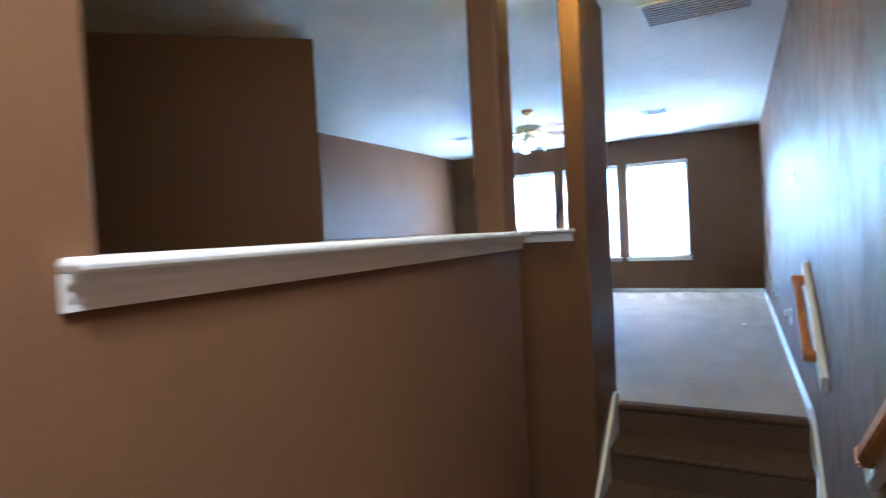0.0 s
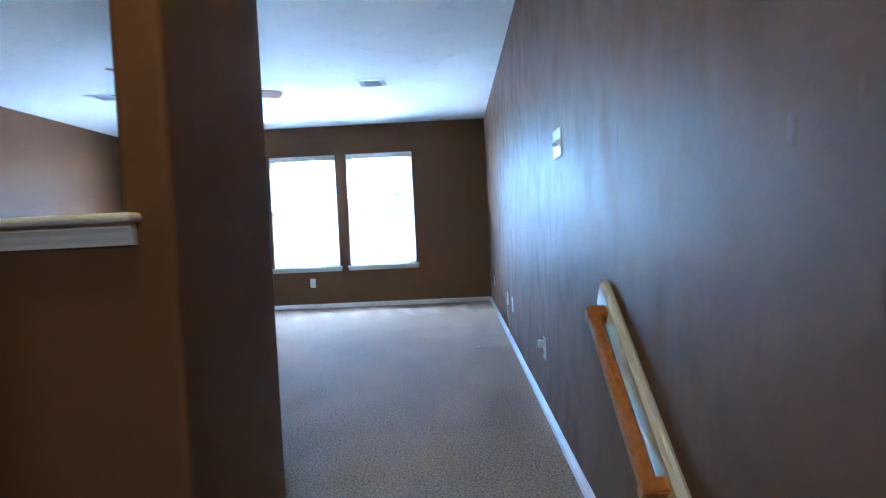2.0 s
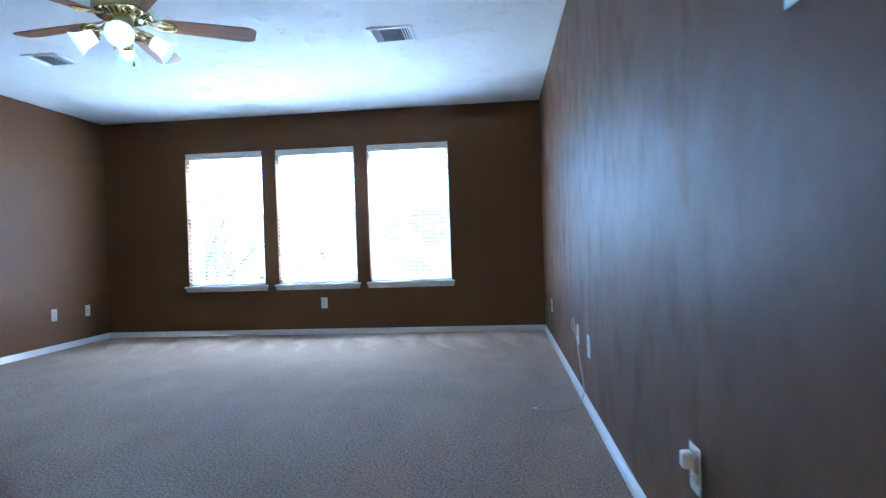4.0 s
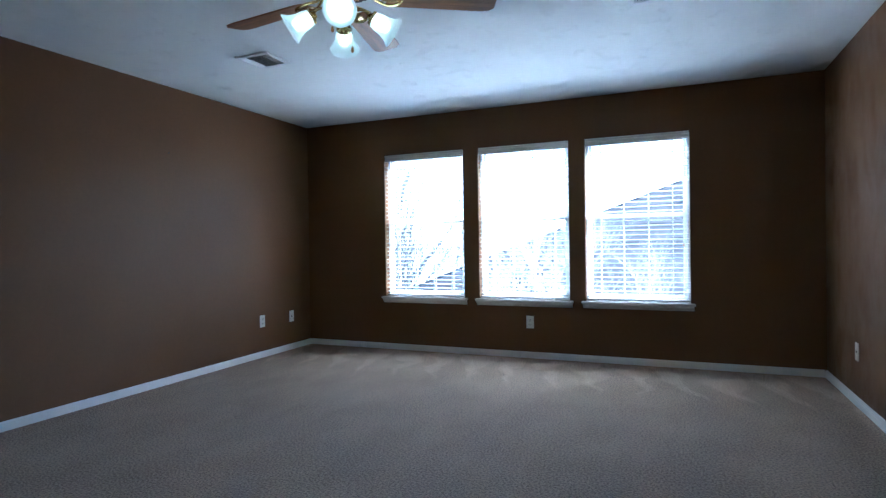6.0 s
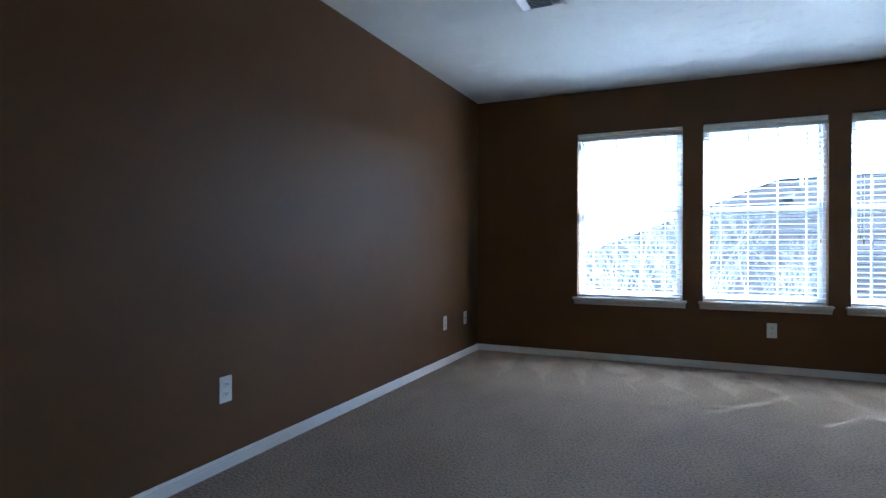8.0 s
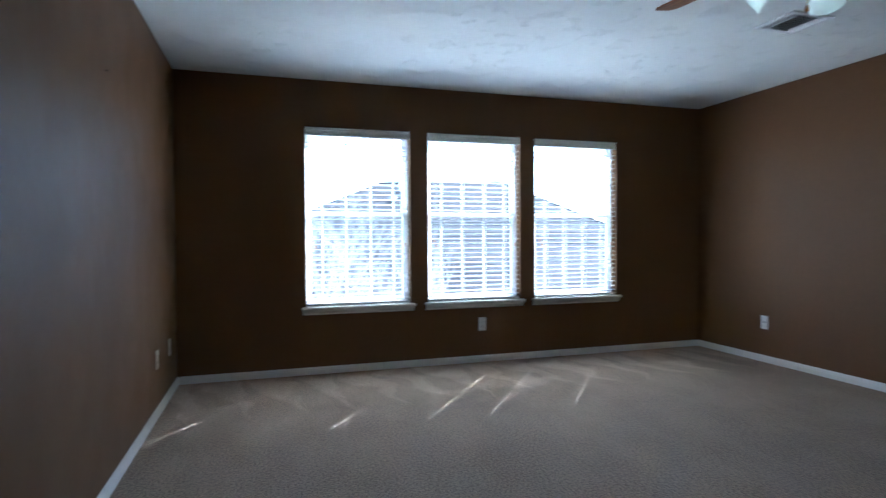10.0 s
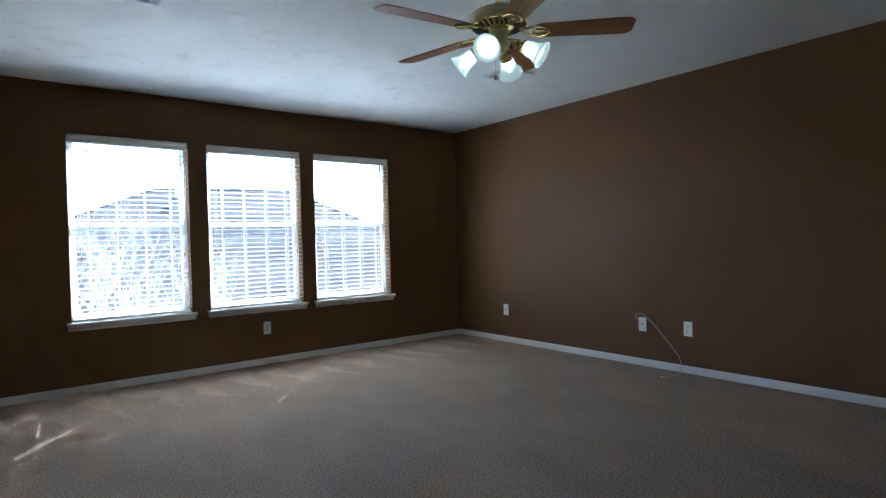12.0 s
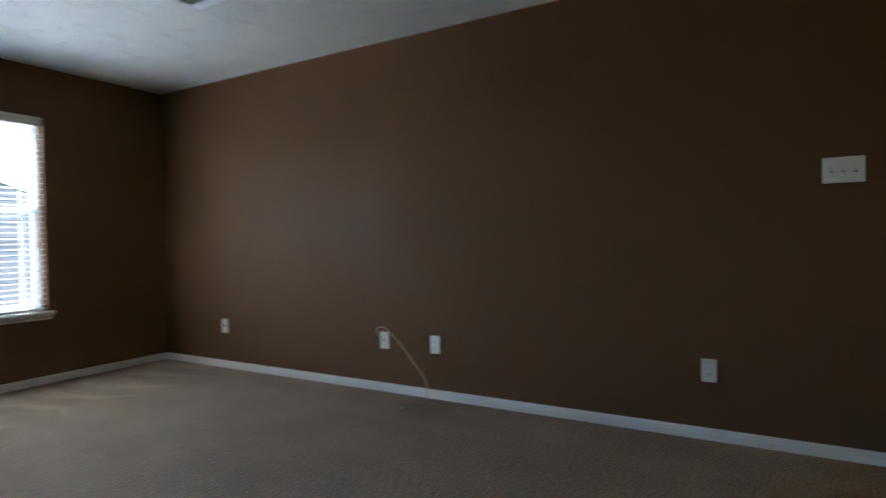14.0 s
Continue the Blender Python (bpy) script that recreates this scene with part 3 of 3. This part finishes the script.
# loose cable out of the plate
yc = -2.497
cpts = [(-0.008, 0, 0.361), (-0.03, 0.02, 0.39), (-0.035, 0.045, 0.43), (-0.03, 0.03, 0.452), (-0.03, -0.02, 0.452), (-0.03, -0.08, 0.41), (-0.03, -0.16, 0.34), (-0.03, -0.25, 0.24),
        (-0.025, -0.335, 0.14), (-0.03, -0.36, 0.085), (-0.06, -0.375, 0.028), (-0.12, -0.383, 0.006), (-0.20, -0.38, 0.006), (-0.285, -0.35, 0.006)]
def spline(pts, n=6):
    out = []
    P = [Vector(p) for p in pts]
    for i in range(len(P) - 1):
        p0, p1, p2, p3 = P[max(i - 1, 0)], P[i], P[i + 1], P[min(i + 2, len(P) - 1)]
        for k in range(n):
            t = k / n
            out.append(0.5 * (2 * p1 + (p2 - p0) * t + (2 * p0 - 5 * p1 + 4 * p2 - p3) * t * t + (3 * p1 - p0 - 3 * p2 + p3) * t ** 3))
    return out + [P[-1]]


cable = thing("loose_cable", "thin ivory cable hanging from the wall plate to the carpet", "cable", (XE, yc, 0))
part("jacket", tube(spline(cpts), 0.0031, 8), COPPER, cable, smooth=True)
part("connector", tube([(-0.285, -0.35, 0.007), (-0.308, -0.34, 0.007)], 0.006, 10), METAL, cable, "metal cable connector")


# ---- ceiling registers ----
def register(at, rz, sx, sy, label, fins=9, along="x", tilt=42, wide=0.0085):
    v = thing("ceiling_vent", label, "vent", at, rz, group="ceiling vents")
    hx, hy, r = sx / 2, sy / 2, 0.030
    for b in ((-hx, hx, -hy, -hy + r), (-hx, hx, hy - r, hy), (-hx, -hx + r, -hy + r, hy - r), (hx - r, hx, -hy + r, hy - r)):
        part("frame", box(*b, -0.012, 0.0, 0.004), METAL, v)
    part("backing", box(-hx + r, hx - r, -hy + r, hy - r, -0.0015, 0.0), DUCT, v)
    def fin(a, b, tilt):
        d = (Vector(b) - Vector(a))
        bm = box(0, d.length, -wide, wide, -0.0008, 0.0008)
        f = part("slat", bm, METAL, v)
        f.matrix_basis = Matrix.Translation((*a, -0.009)) @ pose(0, 0, 0, 0, 0, math.degrees(math.atan2(d.y, d.x))) @ pose(0, 0, 0, tilt, 0, 0)
        if along == "full":
            part("slat_lip", box(0, d.length, -wide * 0.77 - 0.010, -wide * 0.77, -0.001, 0.001), METAL, v).matrix_basis = Matrix.Translation((*a, -0.009 - wide * 0.64))
    ix, iy = hx - r, hy - r
    side = 0.0 if along == "full" else ix * 0.42
    for k in range(fins):
        y = -iy + (k + 0.5) * 2 * iy / fins
        fin((-ix + side, y), (ix - side, y), tilt)
    if side:
        for s in (-1, 1):
            for k in range(3):
                x = s * (ix - (k + 0.5) * side / 3)
                fin((x, -iy), (x, iy), 42 * s)
    return v


register((3.735, -2.09, H), 0, 0.315, 0.285, "white supply register with three-way slats in the ceiling")
register((1.112, -2.07, H), 0, 0.28, 0.26, "white supply register with three-way slats in the ceiling")
register((4.395, -5.43, H), 0, 0.66, 0.46, "large white return air grille with slats in the ceiling", 9, "full", 40, 0.014)

# ---- ceiling fan ----
FX, FY = 2.515, -3.235
fan = thing("ceiling_fan", "brass ceiling fan with five oak blades and four lit glass shades", "ceiling fan", (FX, FY, H))
UP = -0.042
part("canopy", lathe([(0.0, 0.0), (0.066, 0.0), (0.068, -0.012), (0.056, -0.040), (0.030, -0.056), (0.014, -0.060), (0.0, -0.06)]), BRASS, fan, smooth=True)
part("downrod", lathe([(0.012, -0.05), (0.012, -0.13 + UP)], 16), BRASS, fan, smooth=True)
motor = part("motor_housing", lathe([(0.0, -0.118), (0.030, -0.120), (0.060, -0.130), (0.130, -0.140), (0.145, -0.152), (0.146, -0.182), (0.138, -0.190), (0.136, -0.197), (0.0, -0.198)], 48), SATIN, fan, smooth=True)
ring = part("vent_ring", lathe([(0.137, -0.194), (0.141, -0.200), (0.132, -0.206), (0.092, -0.222), (0.050, -0.226), (0.0, -0.226)], 48), BRASS, fan, "polished brass ring with dark vent slots", smooth=True)
for k in range(26):
    f = part("motor_vent", box(-0.021, 0.021, -0.0050, 0.0050, -0.0018, 0.0018), DARK, ring)
    f.matrix_basis = pose(0, 0, 0, 0, 0, 360 / 26 * k) @ Matrix.Translation((0.112, 0, -0.2145)) @ pose(0, 0, 0, 0, -22, 0)
part("switch_housing", lathe([(0.0, -0.224), (0.046, -0.226), (0.050, -0.236), (0.045, -0.242), (0.045, -0.290), (0.050, -0.296), (0.048, -0.312), (0.030, -0.326), (0.010, -0.332), (0.0, -0.333)]), SATIN, fan, smooth=True)
BLADE_Z = -0.232
def blade_outline():
    return [(0.185, -0.052), (0.22, -0.058), (0.60, -0.070), (0.640, -0.066), (0.662, -0.045), (0.662, 0.045), (0.640, 0.066), (0.60, 0.070), (0.22, 0.058), (0.185, 0.052)]
bm = prism(blade_outline(), 0.006, "z", -0.003)
bmesh.ops.bevel(bm, geom=list(bm.edges), offset=0.0015, segments=1, affect="EDGES")
blade_me = mesh_of(bm, "blade", BLADE)
bm = bmesh.new()
for sgn in (-1, 1):
    t = tube(spline([(0.095, 0, 0.024), (0.125, sgn * 0.012, 0.006), (0.16, sgn * 0.034, 0.000), (0.195, sgn * 0.044, -0.006), (0.235, sgn * 0.030, -0.008), (0.255, 0, -0.009)]), 0.0065, 8)
    tmp = bpy.data.meshes.new("tmp")
    t.to_mesh(tmp)
    t.free()
    bm.from_mesh(tmp)
    bpy.data.meshes.remove(tmp)
add_box(bm, 0.165, 0.245, -0.014, 0.014, -0.011, -0.004, 0.004)
iron_me = mesh_of(bm, "blade_iron", BRASS, True)
for k in range(5):
    m = pose(0, 0, BLADE_Z, 0, 0, 29 + 72 * k)
    bl = part("blade", blade_me, BLADE, fan)
    bl.matrix_basis = m @ pose(0, 0, 0, -11, 0, 0)
    part("blade_iron", iron_me, BRASS, fan).matrix_basis = m @ pose(0, 0, 0, -11, 0, 0)

SHADE = bpy.data.materials.new("lit frosted glass")
SHADE.use_nodes = True
sb = SHADE.node_tree.nodes["Principled BSDF"]
sb.inputs["Base Color"].default_value = (0.88, 0.92, 0.87, 1)
sb.inputs["Transmission Weight"].default_value, sb.inputs["Roughness"].default_value = 0.6, 0.30
sb.inputs["Emission Color"].default_value = (0.90, 1.0, 0.90, 1)
sb.inputs["Emission Strength"].default_value = 0.010
BULB = material("lit bulb", (0.9, 0.9, 0.85), 0.4, emit=(0.94, 1.0, 0.84), strength=1.3)
shade_me = mesh_of(lathe([(0.020, 0.0), (0.030, -0.006), (0.037, -0.030), (0.040, -0.060), (0.049, -0.088), (0.066, -0.112), (0.064, -0.113), (0.047, -0.088), (0.037, -0.060), (0.034, -0.030), (0.024, -0.008)],
                         48, lambda a, i: 1 + (0.012 * math.cos(8 * a) * (1 if i in (4, 5, 6, 7) else 0.35))), "glass_shade", SHADE, True)
bulb_me = mesh_of(lathe([(0.0, -0.088), (0.013, -0.084), (0.024, -0.068), (0.024, -0.050), (0.014, -0.030), (0.010, -0.016), (0.0, -0.014)], 20), "bulb", BULB, True)
fit_me = mesh_of(lathe([(0.0, 0.016), (0.014, 0.014), (0.018, 0.004), (0.032, 0.000), (0.033, -0.012), (0.0, -0.012)], 24), "fitter", BRASS, True)
for k in range(4):
    turn = pose(0, 0, 0, 0, 0, 30 + 90 * k)
    part("lamp_arm", tube([turn @ Vector(p) for p in spline([(0.035, 0, -0.300), (0.075, 0, -0.285), (0.105, 0, -0.292), (0.122, 0, -0.315)])], 0.006, 8), BRASS, fan, smooth=True)
    m = turn @ pose(0.122, 0, -0.318, 0, -58, 0)
    s = part("glass_shade", shade_me, SHADE, fan, "lit frosted bell-shaped glass shade")
    s.matrix_basis = m
    part("fitter", fit_me, BRASS, s)
    part("bulb", bulb_me, BULB, s)
for a, l in ((70, 0.16), (250, 0.10)):
    x, y = 0.047 * math.cos(radians(a)), 0.047 * math.sin(radians(a))
    c = part("pull_chain", tube([(x, y, -0.28), (x * 1.1, y * 1.1, -0.28 - l)], 0.0013, 6), BRASS, fan)
    part("chain_bob", lathe([(0.0, 0.012), (0.004, 0.008), (0.007, -0.008), (0.004, -0.016), (0.0, -0.017)], 12), WOOD, c).location = (x * 1.1, y * 1.1, -0.28 - l)

for c in fan.children:
    if not c.name.startswith(("canopy", "downrod")):
        c.location.z += UP

# ---- lamps over the stairs and in the hall ----
LAMP = material("lit lamp glass", (0.9, 0.85, 0.7), 0.4, emit=(1.0, 0.77, 0.50), strength=2.05)
DIM = material("dimly lit lamp glass", (0.9, 0.8, 0.6), 0.4, emit=(1.0, 0.56, 0.06), strength=3.4)


def dome_light(at, label, glass, size=1.0):
    hl = thing("dome_ceiling_light", label, "ceiling light", at, group="dome lights")
    base = part("base", lathe([(0.0, 0.0), (0.15, 0.0), (0.152, -0.02), (0.14, -0.026), (0.0, -0.026)], 32), BRASS, hl, smooth=True)
    glow = part("diffuser", lathe([(0.136, -0.024), (0.134, -0.045), (0.11, -0.075), (0.06, -0.098), (0.0, -0.104)], 32), glass, hl, smooth=True)
    for p in (base, glow):
        p.scale = (size, size, 1.0)


dome_light((3.94, -6.74, H), "small flush dome light with amber glass above the landing", DIM, 0.5)
dome_light((4.62, -9.40, H), "flush dome light with warm glass in the hall", LAMP, 1.7)

# ---- outdoors ----
GZ = -3.0
setting("ground", box(-400, 400, 0.16, 600, GZ - 0.2, GZ), LAWN, "dry winter lawn", "ground")
EZ, RZ2 = 2.65, 5.85
EH, ED, RH = 7.85, 6.0, 1.85              # half length, half depth, half ridge
def hip_house(at, turn, label):
    house = thing("neighbour_house", label, "house", at, turn, group="houses across the yard")
    corners = [(-EH, -ED, EZ), (EH, -ED, EZ), (EH, ED, EZ), (-EH, ED, EZ)]
    ends = [(-RH, 0, RZ2), (RH, 0, RZ2)]
    bm = bmesh.new()
    e, q = [bm.verts.new(v) for v in corners], [bm.verts.new(v) for v in ends]
    for f in ((e[0], e[1], q[1], q[0]), (e[1], e[2], q[1]), (e[2], e[3], q[0], q[1]), (e[3], e[0], q[0]), (e[0], e[3], e[2], e[1])):
        bm.faces.new(f)
    roof = part("roof", bm, SHINGLE, house, "grey asphalt shingle hip roof")
    for a, b in ((ends[0], ends[1]), (corners[0], ends[0]), (corners[1], ends[1]), (corners[2], ends[1]), (corners[3], ends[0])):
        part("ridge_cap", tube([Vector(a), Vector(b)], 0.035, 6), SHINGLE, roof)
    # exposed butts of the shingle courses on the front slope and the left hip
    slope = (RZ2 - EZ) / ED
    n = 34
    for k in range(1, n):
        f = k / n
        half, y, z = EH - (EH - RH) * f, -ED * (1 - f), EZ + (RZ2 - EZ) * f
        rows = [(y - 0.012, z - 0.014), (y - 0.012, z + 0.006), (y + 0.17, z + 0.17 * slope + 0.004), (y + 0.17, z + 0.17 * slope - 0.02)]
        part("shingle_course", prism(rows, 2 * half - 0.2, "x", -half + 0.1), SHINGLE, roof)
        rows = [(u + ED - EH, v) for u, v in rows]
        part("shingle_course", prism(rows, 2 * ED * (1 - f) - 0.05, "x", -ED * (1 - f)), SHINGLE, roof).matrix_basis = pose(0, 0, 0, 0, 0, -90)
    part("wall", box(-EH + 0.5, EH - 0.5, -ED + 0.5, ED - 0.5, 0, EZ), SIDING, house)
    for y in (-ED - 0.03, ED):
        part("fascia", box(-EH - 0.03, EH + 0.03, y, y + 0.03, EZ - 0.18, EZ + 0.01), TRIM, house)
    for x, y, tall in ((-1.2, -0.5, 0.40),):
        pipe = part("roof_vent", lathe([(0.0, tall), (0.055, tall), (0.055, tall - 0.05), (0.04, tall - 0.06), (0.04, -0.2)], 12), METAL, roof, "short vent pipe through the roof")
        pipe.location = (x, y, RZ2 + slope * y)
    box_vent = part("box_vent", box(-0.12, 0.12, -0.15, 0.10, -0.02, 0.09, 0.015), DARK, roof, "dark low box vent on the slope")
    box_vent.location, box_vent.rotation_euler = (-1.35, -1.15, RZ2 - slope * 1.15), (math.atan(slope), 0, 0)
    for x in (-5.5, -2.0, 2.5, 5.5):
        w = part("window", box(x - 0.6, x + 0.6, -ED + 0.47, -ED + 0.51, 0.9, 2.2), TRIM, house)
        part("pane", box(x - 0.52, x + 0.52, -ED + 0.455, -ED + 0.469, 0.98, 2.12), DARK, w)


hip_house((5.77, 12.0, GZ), -19, "single-storey house with a grey hip roof next door")
hip_house((30.5, 31.0, GZ), -8, "more distant single-storey house with a grey hip roof")


# bare winter trees
def bare_tree(at, height, seed, bark):
    rnd = random.Random(seed)
    t = thing("bare_tree", "leafless winter tree with thin grey branches", "tree", at, group="bare trees in the yard")
    def grow(p, d, length, r, level, target):
        pts, q, dd = [p.copy()], p.copy(), d.copy()
        n = 5
        for i in range(n):
            dd = (dd + Vector((rnd.uniform(-1, 1), rnd.uniform(-1, 1), rnd.uniform(-0.2, 0.5))) * 0.16).normalized()
            q = q + dd * (length / n)
            pts.append(q.copy())
        b = tube(pts, lambda s: r * (1 - 0.62 * s), 6 if level < 2 else 4, False)
        me = bpy.data.meshes.new("tmp")
        b.to_mesh(me)
        b.free()
        target.append(me)
        if level < 4:
            for _ in range(8 if level == 0 else 4):
                i = rnd.randint(2, n)
                side = Vector((rnd.uniform(-1, 1), rnd.uniform(-1, 1), rnd.uniform(-0.1, 0.9)))
                grow(pts[i], (dd * 0.8 + side * 0.9).normalized(), length * rnd.uniform(0.45, 0.68), r * 0.42, level + 1, target)
    made = []
    grow(Vector((0, 0, 0)), Vector((rnd.uniform(-0.1, 0.1), rnd.uniform(-0.1, 0.1), 1)).normalized(), height * 0.48, height * 0.013, 0, made)
    for name, group in (("trunk", made[:1]), ("crown", made[1:])):
        bm = bmesh.new()
        for me in group:
            bm.from_mesh(me)
        part(name, bm, bark, t, smooth=True)
    for me in made:
        bpy.data.meshes.remove(me)
    return t


for x, y, h, seed in ((-3.6, 9.2, 8.5, 3), (-4.4, 11.6, 8.0, 8), (-6.6, 13.5, 9.0, 11), (-2.9, 7.6, 7.5, 12)):
    bare_tree((x, y, GZ), h, seed, BARK)
for x, y, h, seed in ((0.2, 5.9, 6.8, 5), (1.2, 5.6, 6.6, 6), (2.2, 5.1, 5.4, 7), (3.0, 5.4, 4.8, 23), (6.3, 4.3, 3.6, 9), (7.9, 3.7, 4.4, 16), (9.2, 3.1, 4.4, 18)):
    bare_tree((x, y, GZ), h, seed, PALE)

# far woods: leafless stems and twigs behind the yards
rnd = random.Random(21)
verts, faces = [], []
for k in range(2600):
    x, y = rnd.uniform(-75, 60), rnd.uniform(34, 62)
    h = rnd.uniform(2.0, 5.6) if k % 4 else rnd.uniform(5.0, 7.5)
    lean, way, w = rnd.uniform(0.0, 0.45), rnd.uniform(0, 6.28), rnd.uniform(0.02, 0.07)
    z0 = GZ + (rnd.uniform(0.5, 3.0) if k % 4 else 0.0)
    tx, ty = x + lean * h * math.cos(way), y + lean * h * math.sin(way)
    n = len(verts)
    for q in range(3):
        a = 2.094 * q
        verts.append((x + w * math.cos(a), y + w * math.sin(a), z0))
    for q in range(3):
        a = 2.094 * q
        verts.append((tx + 0.25 * w * math.cos(a), ty + 0.25 * w * math.sin(a), z0 + h * (1 - 0.4 * lean)))
    faces += [(n + q, n + (q + 1) % 3, n + 3 + (q + 1) % 3, n + 3 + q) for q in range(3)]
me = bpy.data.meshes.new("far_woods")
me.from_pydata(verts, [], faces)
me.materials.append(material("winter twigs", (0.28, 0.25, 0.22), 0.95, vary=0.3, scale=0.5))
tagged(new("far_woods", me), "hazy band of leafless woods behind the yards", "woods", kind="stuff")
